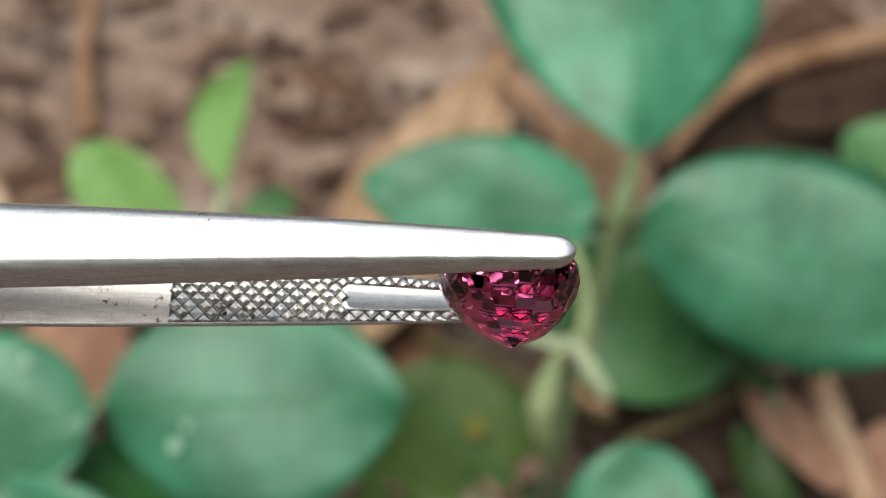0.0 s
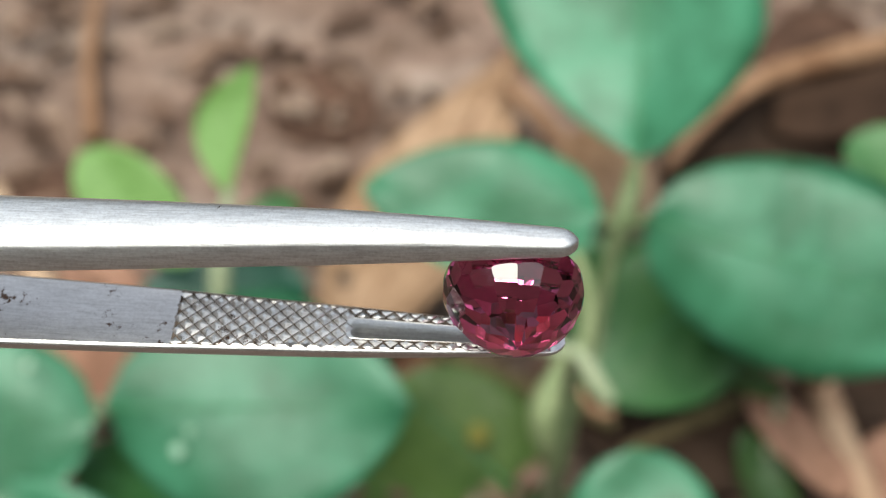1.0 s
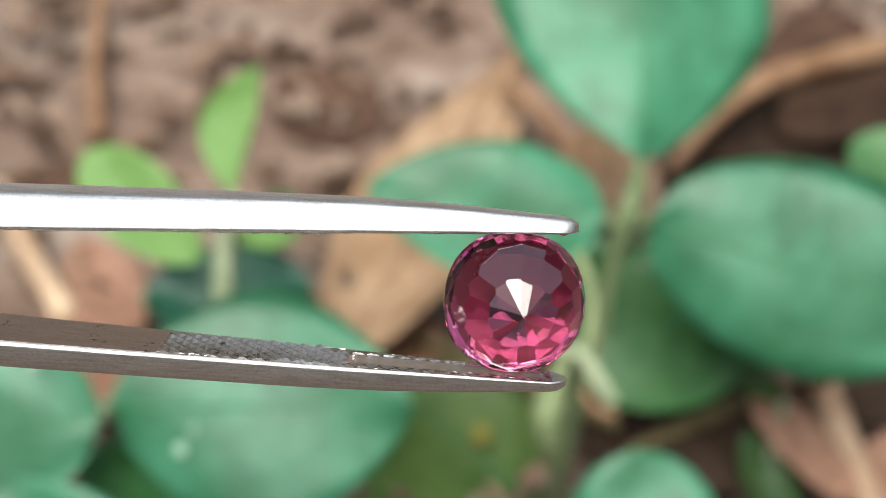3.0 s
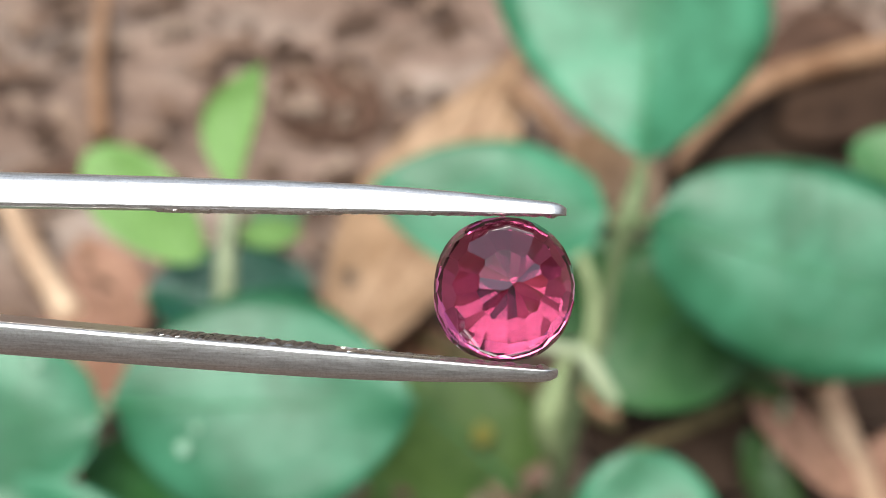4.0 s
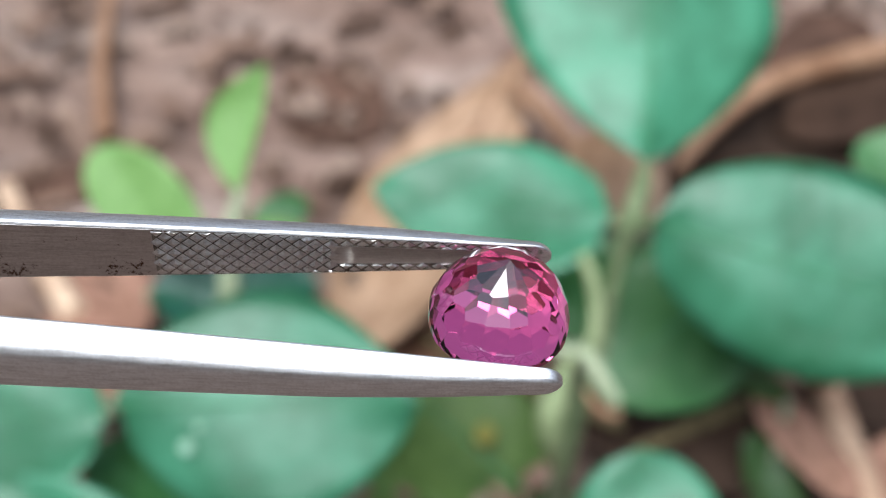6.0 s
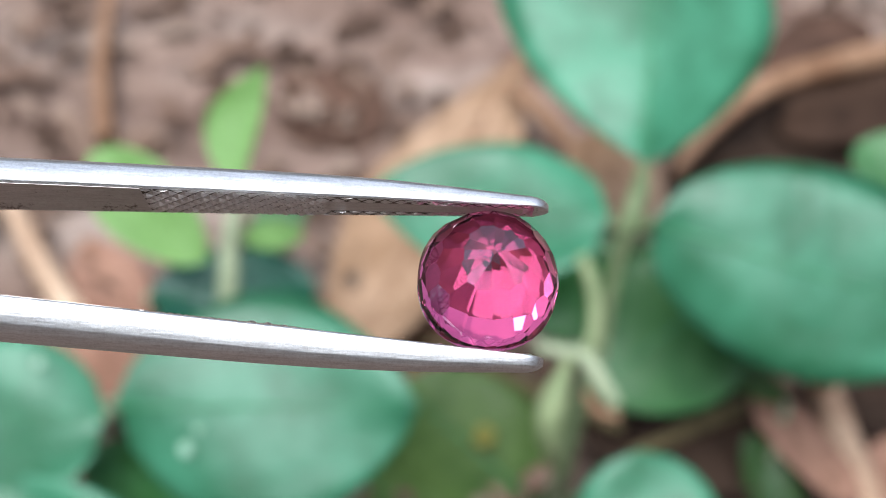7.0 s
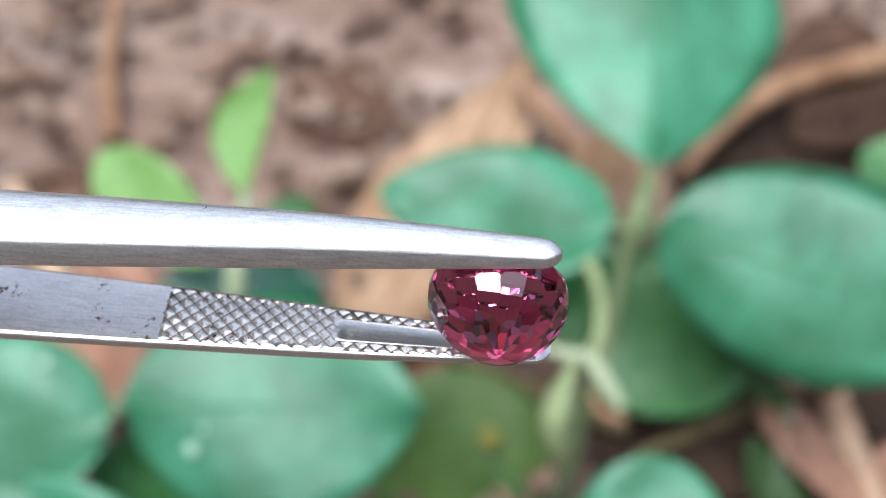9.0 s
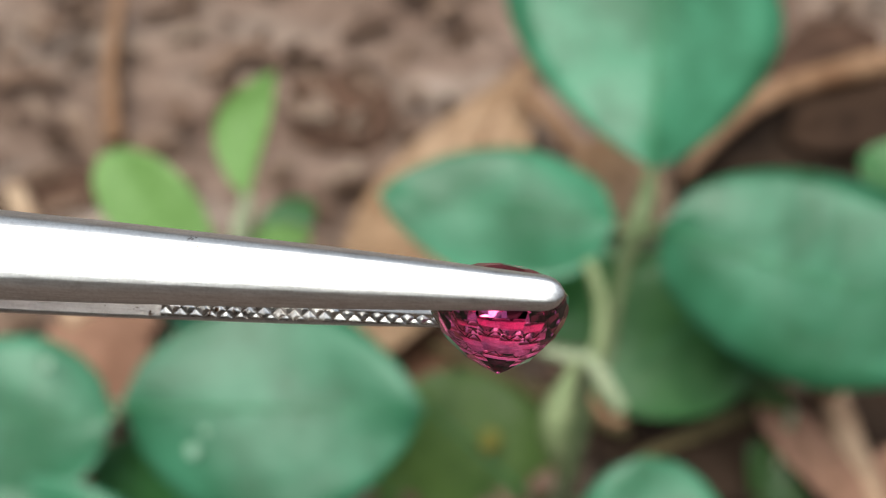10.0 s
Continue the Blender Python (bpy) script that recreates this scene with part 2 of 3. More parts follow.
def make_litter():
    """Crumbs of wood and bark strewn over the soil."""
    rng = random.Random(4)
    verts, faces = [], []
    for _ in range(1300):
        x, y = rng.uniform(-0.2, 0.2), rng.uniform(-0.1, 0.22)
        size = rng.uniform(0.001, 0.0042)
        m = Matrix.Translation((x, y, rng.uniform(-0.002, 0.003))) @ Euler((rng.uniform(-0.6, 0.6), rng.uniform(-0.6, 0.6), rng.gauss(0, 0.8))).to_matrix().to_4x4()
        box = Matrix.Diagonal((size * rng.uniform(1, 2.4), size * rng.uniform(0.4, 0.8), size * 0.35, 1))
        o = len(verts)
        for sx in (-1, 1):
            for sy in (-1, 1):
                for sz in (-1, 1):
                    verts.append(m @ box @ Vector((sx * (1 - 0.3 * (sz > 0)) * rng.uniform(0.7, 1), sy * rng.uniform(0.6, 1), sz)) * 1.0)
        faces += [tuple(o + k for k in f) for f in ((0, 1, 3, 2), (4, 6, 7, 5), (0, 4, 5, 1), (2, 3, 7, 6), (0, 2, 6, 4), (1, 5, 7, 3))]
    m, n, l, b = material("litter")
    geo = n.new("ShaderNodeNewGeometry")
    col = ramp(n, l, geo.outputs["Random Per Island"], [(0.0, (0.05, 0.03, 0.02)), (0.4, (0.14, 0.085, 0.06)), (0.8, (0.23, 0.155, 0.115)), (1.0, (0.28, 0.205, 0.16))])
    l.new(col, b.inputs["Base Color"])
    b.inputs["Roughness"].default_value = 0.85
    b.inputs["Specular IOR Level"].default_value = 0.2
    tagged(mesh_object("litter", verts, faces, m, None, False), "crumbs of brown bark and wood on soil", "litter", kind="stuff")


make_litter()


def make_sky_blockers():
    """Unseen walls, added to cut off the low sky and darken reflections."""
    far, thick = 2.6, 0.2
    for name, x, y, wide, deep, high in (("blocker_north", 0, far, 2 * far + thick, thick, 1.7), ("blocker_south", 0, -far, 2 * far + thick, thick, 2.6),
                                         ("blocker_east", far, 0, thick, 2 * far - thick, 1.7), ("blocker_west", -far, 0, thick, 2 * far - thick, 1.7)):
        bm = bmesh.new()
        bmesh.ops.create_cube(bm, size=1.0, matrix=Matrix.Translation((x, y, high / 2 - 0.05)) @ Matrix.Diagonal((wide, deep, high, 1)))
        bmesh.ops.bevel(bm, geom=bm.edges[:], offset=0.015, segments=2, affect="EDGES")
        tagged(part(name, bm, BLOCKER, None, "added dark wall out of view, blocking the low sky"), category="wall", kind="structure")


make_sky_blockers()

SKYWARD = (0.0, -0.62, 0.80)


# ---- plants ----
def make_trefoil():
    root = thing("trefoil_plant", "green trefoil plant with three broad rounded leaflets", "plant", (0.0249, -0.0503, 0.0000))
    inv = root.location
    P = lambda q: Vector(q) - inv
    blade("leaflet", P((0.0298, -0.0386, 0.0694)), P((0.0341, 0.0087, 0.0936)), 0.0478, (0.10, -0.82, 0.56), GREEN, root, wide=0.56, blunt=0.66, fold=-0.16, skew=0.05, curl=0.02, wavy=0.005, rib=RIB)
    blade("leaflet", P((0.0248, -0.0440, 0.0636)), P((-0.0133, -0.0434, 0.0681)), 0.0222, (0.05, -0.60, 0.80), GREEN, root, wide=0.43, blunt=0.55, fold=0.05, curl=0.03, dome=0.14, skew=-0.12, sharp=0.66, wavy=0.006, rib=RIB)
    blade("leaflet", P((0.0313, -0.0456, 0.0635)), P((0.0821, -0.0625, 0.0585)), 0.0335, (0.08, -0.68, 0.70), GREEN, root, wide=0.46, blunt=0.55, fold=0.05, curl=0.05, dome=0.14, wavy=0.008, rib=RIB)
    tube("petiole", [P(q) for q in ((0.0299, -0.0386, 0.0695), (0.0294, -0.0413, 0.0659), (0.0282, -0.0442, 0.0623), (0.0268, -0.0468, 0.0554), (0.0257, -0.0502, 0.0493), (0.0248, -0.0544, 0.0424), (0.0228, -0.0582, 0.0378), (0.0209, -0.0617, 0.0309), (0.0196, -0.0651, 0.0215), (0.0187, -0.0659, 0.0089), (0.0238, -0.0600, 0.0000))], [0.0009, 0.0016, 0.0020, 0.0013, 0.0012, 0.0012, 0.0014, 0.0016, 0.0016, 0.0016, 0.0014], NODE, root)
    tube("petiole", [P(q) for q in ((0.0249, -0.0453, 0.0625), (0.0271, -0.0450, 0.0615), (0.0292, -0.0441, 0.0622))], [0.0007, 0.0014], NODE, root)
    tube("petiole", [P(q) for q in ((0.0317, -0.0458, 0.0634), (0.0304, -0.0449, 0.0615), (0.0292, -0.0441, 0.0622))], [0.0007, 0.0014], NODE, root)
    return root


make_trefoil()


def make_seedling():
    root = thing("seedling", "young seedling with yellow-green leaves on a pale stem", "plant", (-0.0453, -0.0245, 0.0000))
    P = lambda q: Vector(q) - root.location
    tube("stem", [P(q) for q in ((-0.0365, -0.0336, 0.0566), (-0.0377, -0.0367, 0.0529), (-0.0385, -0.0401, 0.0486), (-0.0388, -0.0440, 0.0441), (-0.0394, -0.0469, 0.0382), (-0.0413, -0.0470, 0.0264), (-0.0454, -0.0400, 0.0000))], [0.0010, 0.0017, 0.0019, 0.0020, 0.0020, 0.0018], STEM, root)
    blade("leaf", P((-0.0368, -0.0339, 0.0563)), P((-0.0323, -0.0173, 0.0704)), 0.0160, (-0.3, -0.7, 0.6), LIME, root, wide=0.5, blunt=0.72, fold=0.25, curl=0.0, one_side=True, sharp=0.85)
    blade("leaf", P((-0.0425, -0.0422, 0.0482)), P((-0.0625, -0.0280, 0.0600)), 0.0150, (-0.1, -0.65, 0.7), LIME, root, wide=0.55, blunt=0.55, fold=0.1, curl=0.0)
    blade("leaf", P((-0.0371, -0.0376, 0.0494)), P((-0.0260, -0.0342, 0.0470)), 0.0055, (0.1, -0.6, 0.8), LIME, root, wide=0.5, blunt=0.7, fold=0.1)


make_seedling()


def make_ground_leaf(at, label, mat, leaves):
    root = thing("leafy_plant", label, "plant", at, "low leafy plants")
    inv = Vector(at)
    for base, tip, width, facing, wide, blunt in leaves:
        b = Vector(base) - inv
        blade("leaf", b, Vector(tip) - inv, width, facing, mat, root, wide=wide, blunt=blunt, fold=0.03, curl=0.04, dome=0.10, wavy=0.008, rib=RIB, sharp=0.72 if width > 0.03 else 0.52)
        tube("stem", [b, b * 0.6 + Vector((0, 0, b.z * 0.1)), Vector((0, 0, 0))], [0.0008, 0.0011], STEM, root)
    return root


big_leaves = make_ground_leaf((-0.0673, -0.0464, 0.0000), "low plant with two big rounded green leaves", GREEN, [
    ((-0.0533, -0.0699, 0.0457), (-0.0054, -0.0717, 0.0495), 0.0365, (0.0, -0.55, 0.83), 0.50, 0.55),
    ((-0.0552, -0.0702, 0.0429), (-0.0867, -0.0741, 0.0475), 0.0270, (0.0, -0.55, 0.83), 0.47, 0.55)])
make_ground_leaf((-0.0731, -0.0672, 0.0000), "low green leaf beside larger ones", GREEN, [
    ((-0.0457, -0.0874, 0.0337), (-0.0737, -0.0814, 0.0387), 0.0110, SKYWARD, 0.5, 0.6)])
make_ground_leaf((0.0355, -0.0762, 0.0000), "low plant with a rounded green leaf", GREEN, [
    ((0.0306, -0.0988, 0.0346), (0.0287, -0.0775, 0.0473), 0.0225, SKYWARD, 0.56, 0.55)])
make_ground_leaf((0.0602, -0.0047, 0.0000), "shaded green leaves near the soil", DEEP, [
    ((0.0571, -0.0291, 0.0342), (0.0246, -0.0499, 0.0210), 0.0315, SKYWARD, 0.5, 0.5),
    ((0.0318, -0.0270, 0.0367), (0.0161, -0.0378, 0.0226), 0.0180, SKYWARD, 0.5, 0.6)])
make_ground_leaf((-0.0560, -0.0860, 0.0000), "dark green leaf under a big one", DEEP, [
    ((-0.0389, -0.0760, 0.0239), (-0.0650, -0.0664, 0.0234), 0.0150, SKYWARD, 0.5, 0.55)])
olive_leaves = make_ground_leaf((0.0081, -0.0637, 0.0000), "olive-green leaves close to the soil", OLIVE, [
    ((0.0192, -0.0609, -0.0054), (-0.0101, -0.0433, 0.0133), 0.0290, SKYWARD, 0.5, 0.55),
    ((-0.0048, -0.0604, -0.0063), (-0.0241, -0.0540, 0.0043), 0.0200, SKYWARD, 0.5, 0.6)])
make_ground_leaf((-0.0628, -0.0186, 0.0000), "dark bluish-green leaf under paler ones", TEAL, [
    ((-0.0561, -0.0371, 0.0315), (-0.0251, -0.0355, 0.0329), 0.0180, SKYWARD, 0.5, 0.55)])
make_ground_leaf((-0.0409, 0.0035, 0.0000), "small dark green leaf on the soil", DEEP, [
    ((-0.0389, -0.0224, 0.0335), (-0.0282, -0.0179, 0.0372), 0.0080, SKYWARD, 0.5, 0.6)])
make_ground_leaf((0.1069, 0.0190, 0.0000), "green leaf tip near the soil", DEEP, [
    ((0.0936, -0.0176, 0.0439), (0.0737, -0.0136, 0.0473), 0.0140, SKYWARD, 0.5, 0.6)])
make_ground_leaf((0.0588, -0.0589, 0.0000), "small olive-green leaf among dry litter", OLIVE, [
    ((0.0629, -0.0473, 0.0153), (0.0507, -0.0417, 0.0198), 0.0060, SKYWARD, 0.5, 0.6)])
make_ground_leaf((0.0620, -0.0700, 0.0000), "dark green leaf deep in the litter", SHADE, [
    ((0.0655, -0.0678, -0.0020), (0.0557, -0.0521, 0.0111), 0.0095, SKYWARD, 0.5, 0.6)])


def make_forked_stem():
    root = thing("forked_stem", "pale green forked stem with a dry end", "stem", (0.0215, -0.0613, 0.0000))
    P = lambda q: Vector(q) - root.location
    tube("pod", [P(q) for q in ((0.0185, -0.0636, 0.0518), (0.0174, -0.0653, 0.0496), (0.0162, -0.0678, 0.0469), (0.0154, -0.0699, 0.0445), (0.0157, -0.0718, 0.0408), (0.0165, -0.0728, 0.0373), (0.0172, -0.0730, 0.0332))], [0.0007, 0.0013, 0.0024, 0.0027, 0.0022, 0.0012, 0.0009], POD, root, "swollen pale green pod")
    tube("stalk", [P(q) for q in ((0.0172, -0.0729, 0.0340), (0.0172, -0.0721, 0.0261), (0.0177, -0.0694, 0.0152), (0.0214, -0.0625, 0.0000))], [0.0009, 0.0010, 0.0011, 0.0012], STEM, root)
    tube("branch", [P(q) for q in ((0.0201, -0.0630, 0.0522), (0.0218, -0.0654, 0.0515), (0.0235, -0.0683, 0.0503), (0.0254, -0.0710, 0.0492))], [0.0016, 0.0015, 0.0015, 0.0012], STEM, root)
    tube("branch", [P(q) for q in ((0.0210, -0.0630, 0.0516), (0.0175, -0.0625, 0.0514), (0.0129, -0.0612, 0.0513))], [0.0014, 0.0012, 0.0009], STEM, root)
    tube("branch", [P(q) for q in ((0.0210, -0.0635, 0.0518), (0.0221, -0.0601, 0.0547), (0.0221, -0.0568, 0.0575), (0.0213, -0.0541, 0.0599), (0.0199, -0.0509, 0.0613))], [0.0012, 0.0012, 0.0012, 0.0012, 0.0010], POD, root)
    tube("dry_end", [P(q) for q in ((0.0260, -0.0710, 0.0466), (0.0243, -0.0703, 0.0459), (0.0223, -0.0689, 0.0459), (0.0211, -0.0664, 0.0466))], [0.0008, 0.0011, 0.0010, 0.0006], TWIG, root, "shrivelled brown end")


make_forked_stem()


# ---- dry leaves, twigs and sticks on the soil ----
def dry(base, tip, width, mat, label, wide=0.5, facing=(0, -0.2, 1)):
    ob = blade("dry_leaf", base, tip, width, facing, mat, None, wide=wide, blunt=0.55, fold=0.15, curl=-0.02, wavy=0.05, thick=0.0005, rib=TWIG if mat in (DRY, RUST, PINK) else mat)
    return tagged(ob, label, "dry leaf", "dry leaves on the soil")


dry((0.0174, 0.0662, 0.0040), (-0.0214, -0.0385, 0.0100), 0.0300, DRY, "large tan dry leaf lying on soil", 0.62)
dry((0.0571, -0.0448, 0.0145), (0.0743, -0.0650, 0.0086), 0.0105, PINK, "pinkish-brown dry leaf beside a stick")
dry((0.0750, -0.0653, 0.0030), (0.0936, -0.0489, 0.0040), 0.0150, PINK, "pinkish-brown dry leaf under a stick")
dry((-0.0851, -0.0216, 0.0040), (-0.0596, -0.0476, 0.0100), 0.0200, PINK, "pinkish-brown dry leaf between green leaves")
dry((-0.0827, 0.0009, 0.0030), (-0.0632, -0.0274, 0.0060), 0.0150, PINK, "pinkish-brown dry leaf behind the tweezers")
dry((-0.0161, -0.0398, 0.0040), (-0.0028, -0.0216, 0.0040), 0.0160, RUST, "brown dry leaf in the shade")
dry((0.0399, -0.0527, 0.0020), (0.0251, -0.0437, 0.0040), 0.0110, GAP_SHADE, "small leaf fragment with gap shade in its colour")


# the next four carry the shade of the hollows below in their colour
dry((0.0486, 0.0217, 0.0083), (0.1095, 0.0379, 0.0093), 0.0310, GAP_SHADE, "curled brown dry leaf under a plant, shade in its colour")
dry((0.0365, -0.0521, 0.0030), (0.0720, -0.0463, 0.0050), 0.0230, GAP_SHADE, "dark leaf-shaped sheet for a shaded gap in litter")
dry((0.0705, -0.0344, 0.0020), (0.0960, -0.0405, 0.0030), 0.0160, GAP_SHADE, "dark leaf-shaped sheet for shade beside a stick")
dry((-0.0109, -0.0274, 0.0020), (0.0018, -0.0391, 0.0030), 0.0110, GAP_SHADE, "dark leaf-shaped sheet for shade under a stalk")
dry((-0.0803, -0.0127, 0.0039), (-0.0694, -0.0190, 0.0035), 0.0085, BROWN, "brown leaf scrap on soil")
dry((0.0755, 0.0555, 0.0091), (0.1046, 0.0665, 0.0100), 0.0190, BROWN, "dark brown dry leaf on soil")
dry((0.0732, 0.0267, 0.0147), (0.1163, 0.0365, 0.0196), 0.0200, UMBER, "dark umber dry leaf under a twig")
dry((-0.0437, 0.0580, -0.0022), (-0.0181, 0.0406, -0.0018), 0.0260, BROWN, "flat dark brown leaf rotting into soil")
dry((-0.0801, 0.0205, 0.0007), (-0.1052, 0.0165, 0.0004), 0.0120, BROWN, "narrow brown leaf trodden into soil")


dry((0.0273, 0.0182, 0.0202), (0.0411, -0.0041, 0.0140), 0.0200, DRY, "tan dry leaf behind a stem", 0.5)


def fleck(name, at, size, mat, parent, label):
    bm = bmesh.new()
    bmesh.ops.create_icosphere(bm, subdivisions=2, radius=1)
    for v in bm.verts:
        v.co *= 1 + 0.25 * noise.noise(v.co * 1.7 + Vector(at) * 50)
    bmesh.ops.transform(bm, verts=bm.verts, matrix=Matrix.Translation(at) @ pose(0, 0, 0, 35) @ Matrix.Diagonal((size, size * 1.1, size * 0.3, 1)))
    part(name, bm, mat, parent, label)


# the hole's darkness is a flat dark blob laid on the leaf
fleck("hole", (-0.0215, -0.0159, 0.0100), 0.0022, DARK_BROWN, bpy.data.objects["dry_leaf"], "dark blob giving the look of a shaded hole")


def stick(points, radii, mat, label, category="twig"):
    tagged(tube(category, points, radii, mat, None, "", 9, 0.15), label, category, "twigs on the soil")


stick([(0.0715, -0.0344, 0.0100), (0.0740, -0.0488, 0.0080), (0.0775, -0.0669, 0.0060)], [0.0027, 0.0032, 0.0032], STRAW, "thick pale dry stick lying on litter")
stick([(-0.0936, 0.0916, 0.0040), (-0.0895, 0.0576, 0.0040), (-0.0841, 0.0336, 0.0030)], [0.0018, 0.0021, 0.0025], TWIG, "pale brown dry twig on soil")
stick([(0.0148, 0.0425, 0.0120), (0.0255, 0.0274, 0.0100), (0.0378, 0.0107, 0.0080)], [0.0026, 0.0022, 0.0020], TWIG, "brown twig behind green leaves")
stick([(0.0478, 0.0115, 0.0154), (0.0559, 0.0223, 0.0172), (0.0652, 0.0308, 0.0198), (0.0756, 0.0355, 0.0223), (0.0877, 0.0398, 0.0230), (0.1073, 0.0463, 0.0229)], [0.0012, 0.0022, 0.0028, 0.0030, 0.0032, 0.0034], TWIG, "curved brown twig behind green leaves")
stick([(0.0469, -0.0418, 0.0311), (0.0533, -0.0432, 0.0297), (0.0615, -0.0451, 0.0260), (0.0692, -0.0468, 0.0204)], [0.0014, 0.0024, 0.0026, 0.0022], TWIG, "reddish-brown twig under a green leaf")
stick([(-0.0062, -0.0274, 0.0060), (0.0075, -0.0344, 0.0060), (0.0193, -0.0424, 0.0080), (0.0322, -0.0501, 0.0100)], [0.0014, 0.0016, 0.0015], DULL, "olive-brown stalk crossing dark litter")
stick([(-0.1033, 0.0153, 0.0040), (-0.0902, -0.0065, 0.0060), (-0.0784, -0.0231, 0.0060)], [0.0026, 0.0030], STRAW, "pale straw stalk on soil")
stick([(0.0339, -0.0538, 0.0060), (0.0464, -0.0476, 0.0060), (0.0570, -0.0424, 0.0060)], [0.0013, 0.0018], DULL, "thin olive-brown twig on litter")


YELLOWED = plain_material("yellowed_leaf", (0.14, 0.15, 0.03), (0.22, 0.20, 0.05), 300, 0.6)
PALE_FLECK = plain_material("pale_fleck", (0.22, 0.42, 0.28), (0.36, 0.55, 0.42), 400, 0.4)
for spot, size in (((-0.0413, -0.0766, 0.0441), 0.0011), ((-0.0642, -0.0666, 0.0525), 0.0009), ((-0.0394, -0.0742, 0.0461), 0.0007)):
    fleck("fleck", Vector(spot) - big_leaves.location, size, PALE_FLECK, big_leaves, "small pale green fleck on the leaf")

fleck("patch", Vector((0.0062, -0.0513, 0.0079)) - olive_leaves.location, 0.0022, YELLOWED, olive_leaves, "yellowed patch on the leaf")

# ---- the tweezers and the stone ----
# Their own space: x along the arms to the tips, y from arm to arm, z out of the flat of the stone; origin at the stone's middle.
TIP, REAR = 0.00287, -0.0720
HALF = 0.00368
SPREAD = math.tan(radians(2.21))
BREADTH = [(0, 0.00078), (0.003, 0.00099), (0.006, 0.00119), (0.009, 0.00138), (0.012, 0.00155), (0.016, 0.00172), (0.022, 0.00200), (0.03, 0.00228), (0.045, 0.00253), (0.08, 0.0029)]
DEPTH = [(0, 0.00056), (0.003, 0.00090), (0.006, 0.00115), (0.009, 0.00135), (0.012, 0.00147), (0.016, 0.00155), (0.022, 0.00164), (0.03, 0.00175), (0.045, 0.00190), (0.08, 0.0022)]


def taper(table, x):
    """A width that runs through the table's (distance behind the tip, width)."""
    spots = [TIP - x + d for d in (-0.002, -0.001, 0.0, 0.001, 0.002)]
    return float(np.mean(np.interp(spots, [a for a, _ in table], [b for _, b in table])))


def arm_half_width(x):
    return taper(BREADTH, x)


def groove(x, z, start=-0.0083, end=0.0016, deep=0.00011):
    """How far the inner face is hollowed out at a place."""
    ends = max(min((x - start) / 0.0008, (end - x) / 0.0008, 1.0), 0.0)
    return deep * ends * max(1 - (z / (0.46 * arm_half_width(x))) ** 2, 0.0)


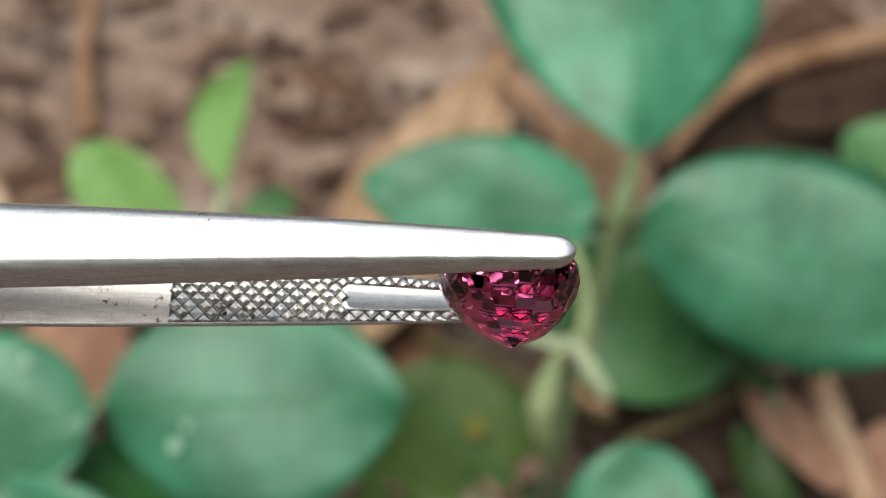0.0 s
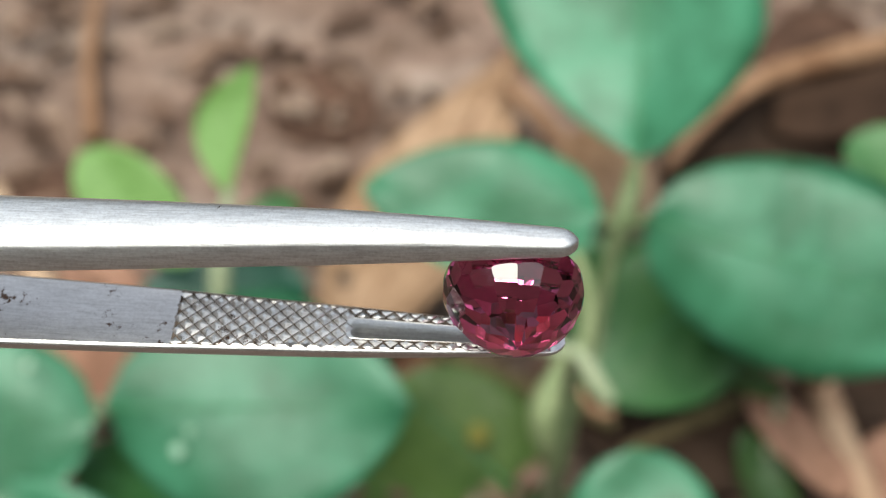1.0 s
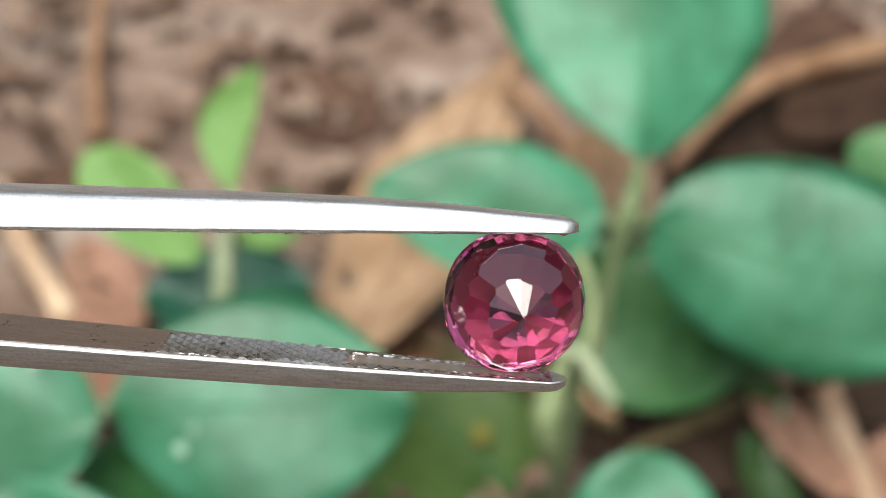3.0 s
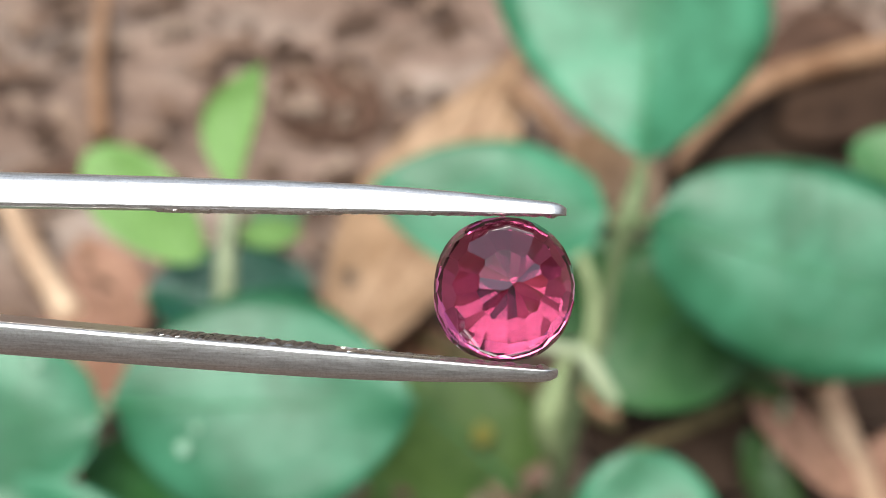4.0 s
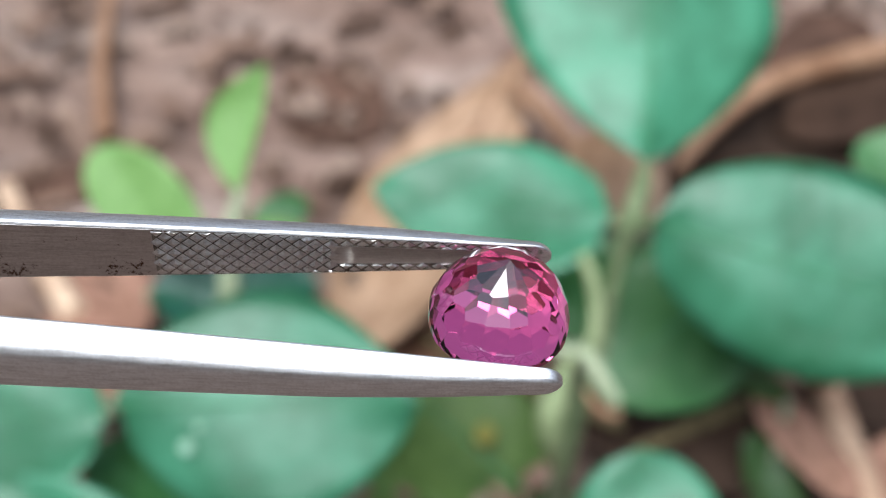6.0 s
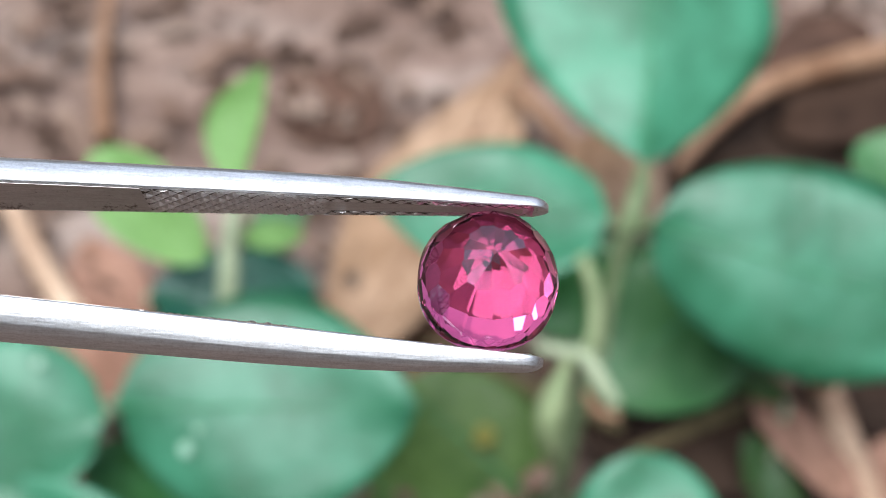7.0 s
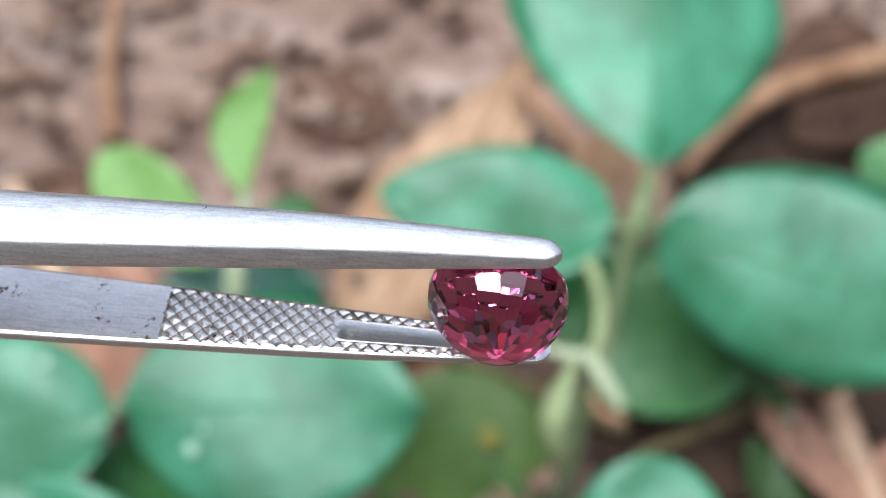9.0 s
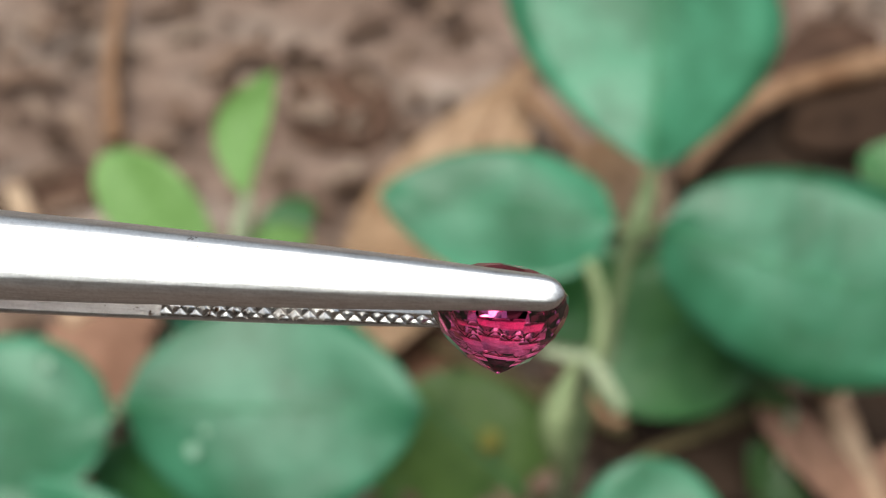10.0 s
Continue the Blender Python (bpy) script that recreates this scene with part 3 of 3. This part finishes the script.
def make_arm(root, sign):
    """One tapered arm: a flat inner face, sloping sides, a crowned back and a rounded tip."""
    count = 64
    xs = [REAR + (TIP - REAR) * (1 - (1 - i / count) ** 1.7) for i in range(count + 1)]
    outside = [(0.90, 0.0), (0.95, 0.03), (0.985, 0.08), (0.985, 0.14), (0.77, 0.72), (0.74, 0.77), (0.60, 0.91), (0.55, 0.94), (0.40, 0.98), (0.2, 1.0), (0.0, 1.005)]
    outside = outside + [(-z, y) for z, y in outside[-2::-1]]
    inside = [(0.90 * k / 10, 0.0) for k in range(-10, 11)]
    verts, faces = [], []
    for profile in (outside, inside):
        o, k = len(verts), len(profile)
        for x in xs:
            close = min((TIP - x) / 0.0010, 1)
            nose = math.sqrt(max(1 - (1 - close) ** 2, 0.05))
            for z, y in profile:
                worn = 0.00001 * noise.noise(Vector((x * 700, z * 2, y * 3 + sign)))
                dent = groove(x, z * arm_half_width(x), -0.0094, 0.0024, 0.00016) if profile is inside else 0.0
                verts.append((x, sign * (HALF + SPREAD * x + dent + taper(DEPTH, x) * y * (0.45 + 0.55 * nose) + worn), z * arm_half_width(x) * nose))
        for i in range(count):
            for j in range(k - 1):
                f = (o + i * k + j, o + i * k + j + 1, o + (i + 1) * k + j + 1, o + (i + 1) * k + j)
                faces.append(f if sign > 0 else f[::-1])
        if profile is outside:
            ends = [tuple(range(k))[::-1], tuple(range(count * k, (count + 1) * k))]
            faces += ends if sign > 0 else [e[::-1] for e in ends]
    arm = mesh_object("arm", verts, faces, STEEL, root, True)
    # cross-cut gripping teeth along the inner face, with a plain channel down the middle near the tip
    verts, faces = [], []
    pitch = 0.00078
    rng = random.Random(8 + sign)
    for a in range(0, 52):
        x = -0.0170 + a * pitch / 2
        for b in range(-6, 7):
            if (a + b) % 2:
                continue
            z = b * pitch * 0.5
            h, g = pitch * 0.49, pitch * 0.48
            edge, hollow = arm_half_width(x) * 0.90, arm_half_width(x) * 0.46
            if x > TIP - 0.0004 or abs(z) > edge + g * 0.55:
                continue
            if -0.0083 < x < 0.0020 and abs(z) < hollow - g * 0.4:
                continue
            least, most = -edge, edge
            if -0.0083 < x < 0.0020:
                least, most = (hollow, edge) if z > 0 else (-edge, -hollow)
            o, y = len(verts), HALF + SPREAD * x
            tall = 0.00014 * rng.uniform(0.8, 1.1)
            rim, inset = 0.0, 0.00012
            if -0.0083 < x < 0.0020:
                tall, rim = tall * 0.55, 0.00010
            if abs(z) > edge - g * 0.6:
                tall *= 0.5
            for reach, lift in ((1.0, 0.00001), (rng.uniform(0.22, 0.42), -tall)):
                for dx, dz in ((-h, 0), (0, -g), (h, 0), (0, g)):
                    verts.append((x + dx * reach, sign * (y + lift), max(min(z + dz * reach, most - (lift < 0) * (rim if z < 0 else inset)), least + (lift < 0) * (rim if z > 0 else inset))))
            fs = [(o + q, o + (q + 1) % 4, o + 4 + (q + 1) % 4, o + 4 + q) for q in range(4)] + [(o + 4, o + 5, o + 6, o + 7)]
            faces += fs if sign > 0 else [f[::-1] for f in fs]
    tagged(mesh_object("grip", verts, faces, TEETH, arm, False, "cross-cut gripping teeth"), kind="stuff")

    def strip(name, start, end, low, high, lift, mat, label, hollow=False):
        """A thin plate along the inner face between two shares of its breadth."""
        verts, faces = [], []
        cuts = 12 if hollow else 4
        for i in range(41):
            x = start + (end - start) * i / 40
            w = arm_half_width(x)
            across = [low + (high - low) * k / cuts for k in range(cuts + 1)]
            for z in across:
                verts.append((x, sign * (HALF + SPREAD * x - lift + (groove(x, z * w) if hollow else 0.0)), z * w))
            for z in (high, low):
                verts.append((x, sign * (HALF + SPREAD * x + 0.00001), z * w))
        k = cuts + 3
        for i in range(40):
            for j in range(k - 1):
                f = (i * k + j, (i + 1) * k + j, (i + 1) * k + j + 1, i * k + j + 1)
                faces.append(f[::-1] if sign > 0 else f)
        mesh_object(name, verts, faces, mat, arm, hollow, label)

    strip("inner_face", REAR + 0.004, -0.0172, -0.90, 0.90, 0.000008, STAINED, "worn steel with brown pitting")
    # flat dark brown plates lie under the teeth
    strip("groove_floor", -0.0172, -0.0084, -0.90, 0.90, 0.000006, DARK_BROWN, "dark brown floor between the teeth")
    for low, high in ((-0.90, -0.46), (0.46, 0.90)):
        strip("groove_floor", -0.0084, 0.0018, low, high, 0.000006, DARK_BROWN, "dark brown floor between the teeth")
    strip("channel", -0.0084, 0.0016, -0.46, 0.46, 0.000004, WORN, "plain concave channel", True)
    return arm


def make_tweezers():
    root = thing("tweezers", "steel gem tweezers gripping a pink stone", "tweezers")
    make_arm(root, 1)
    make_arm(root, -1)
    bm = bmesh.new()
    bmesh.ops.create_cube(bm, size=1.0, matrix=Matrix.Translation((REAR - 0.004, 0, 0)) @ Matrix.Diagonal((0.016, 0.0052, 0.0072, 1)))
    bmesh.ops.bevel(bm, geom=bm.edges[:], offset=0.0012, segments=3, affect="EDGES")
    part("joint", bm, STEEL, root)
    return root


def make_gemstone():
    """An oval cushion-cut stone: pavilion with its point to +z, girdle, and a crown with a flat table to -z. Each facet is cut by a plane."""
    rx, ry, mean = 0.00353, 0.00362, 0.00358
    culet = 0.00370
    cut = random.Random(11)
    bm = bmesh.new()
    rim = []
    for k in range(44):
        a = 2 * math.pi * k / 44
        q = mean * (1 - 0.018 * math.cos(4 * a))
        rim.append((q * math.cos(a), q * math.sin(a)))
    low = [bm.verts.new((x, y, -0.00150)) for x, y in rim]
    high = [bm.verts.new((x, y, 0.00500)) for x, y in rim]
    bm.faces.new(low[::-1])
    bm.faces.new(high)
    for k in range(44):
        bm.faces.new((low[k], low[(k + 1) % 44], high[(k + 1) % 44], high[k]))
    # facets of a tier, share of the radius and height through which they pass, slope, unevenness of slope and of bearing
    tiers = [(24, 0.96, 0.00044, 70, 1.2, 0.06, 0.0), (16, 0.84, 0.00125, 56, 1.6, 0.08, 0.5), (14, 0.60, 0.00220, 41, 1.8, 0.08, 0.0),
             (15, 0.30, 0.00293, 26, 1.7, 0.12, 0.4),
             (18, 0.95, -0.00042, -46, 1.5, 0.10, 0.0), (16, 0.80, -0.00090, -35, 2.0, 0.10, 0.5), (10, 0.62, -0.00130, -22, 2.0, 0.12, 0.0)]
    for count, share, height, slope, rock, sway, begin in tiers:
        for k in range(count):
            a = 2 * math.pi * (k + begin + sway * cut.uniform(-1, 1)) / count
            t = radians(slope + rock * cut.uniform(-1, 1))
            out = Vector((math.cos(a), math.sin(a), 0))
            normal = out * math.sin(abs(t)) + Vector((0, 0, math.copysign(math.cos(t), slope)))
            middle = out * (mean * share * (1 + 0.006 * cut.uniform(-1, 1))) + Vector((0, 0, height))
            cutting = bmesh.ops.bisect_plane(bm, geom=bm.verts[:] + bm.edges[:] + bm.faces[:], dist=1e-8, plane_co=middle, plane_no=normal, clear_outer=True)
            edges = [e for e in cutting["geom_cut"] if isinstance(e, bmesh.types.BMEdge)]
            if len(edges) > 2:
                bmesh.ops.contextual_create(bm, geom=edges)
    # the point lies a little off the middle
    for v in bm.verts:
        lean = max(v.co.z, 0.0) / culet
        v.co.z *= 1.07 if v.co.z > 0 else 1.0
        v.co.x = v.co.x * rx / mean + 0.00022 * lean
        v.co.y = v.co.y * ry / mean + 0.00016 * lean
    bmesh.ops.recalc_face_normals(bm, faces=bm.faces[:])
    ob = part("gemstone", bm, GEM, None, "", False)
    return tagged(ob, "faceted cushion-cut pink-red gemstone held in tweezers", "gemstone")


tweezers = make_tweezers()
gemstone = make_gemstone()

VIEW = Matrix((( 1, 0, 0), (0, UP.y, BACK.y), (0, UP.z, BACK.z))).to_4x4()


def hold(x, y, z, turn, lean, swing=0.0):
    """The pose of tweezers and stone: place of the stone's middle in millimetres; turn about the arms, lean in the picture's plane, swing."""
    return Matrix.Translation((x / 1000, y / 1000, z / 1000)) @ VIEW @ pose(0, 0, 0, 0, swing, lean) @ pose(0, 0, 0, turn)


# seconds, place of the stone's middle in mm, turn, lean, swing in degrees
HELD = [(0.0, 3.237, -136.100, 159.930, 68.6, -1.39, 0.17), (0.5, 3.085, -135.943, 160.161, 59.9, -1.20, 0.11), (1.0, 3.283, -136.543, 159.795, 49.7, -1.90, -1.30),
        (1.5, 3.227, -137.174, 159.387, 36.2, -2.01, 0.30), (2.0, 3.104, -137.360, 159.343, 25.7, -2.41, 0.48), (2.5, 3.138, -137.322, 159.515, 18.8, -2.91, 0.59),
        (2.7, 3.219, -137.051, 159.795, 17.6, -2.83, 1.40), (3.8, 2.687, -137.382, 159.803, 2.4, -2.68, 0.30), (4.0, 2.564, -136.771, 160.373, 0.2, -2.57, 0.70),
        (4.5, 2.680, -136.704, 160.559, -13.9, -2.59, 1.30), (5.0, 2.789, -136.887, 160.532, -24.5, -2.07, 3.30), (5.5, 2.443, -137.943, 159.764, -38.1, -1.72, 4.20),
        (5.7, 2.310, -137.949, 159.812, -42.4, -1.65, 4.56), (6.8, 1.813, -137.049, 160.870, -24.2, -2.71, 1.57), (7.0, 1.659, -136.746, 161.181, -17.5, -3.09, 1.22),
        (7.5, 1.470, -137.131, 160.974, 2.4, -3.00, -2.17), (8.0, 1.433, -137.368, 160.909, 19.9, -3.95, -2.33), (8.5, 1.681, -137.464, 160.950, 32.3, -3.33, -4.00),
        (9.0, 1.881, -137.678, 160.889, 50.9, -2.94, -2.13), (9.5, 1.859, -137.266, 161.364, 63.4, -2.86, -1.41), (10.0, 1.844, -137.690, 161.133, 80.8, -3.28, 0.40)]


def motions():
    rows = [(t, hold(*r)) for t, *r in HELD]
    walk(tweezers, rows)
    # the stone sits a little askew in the grip
    walk(gemstone, [(t, m @ pose(0, 0, 0, -3)) for t, m in rows])


motions()
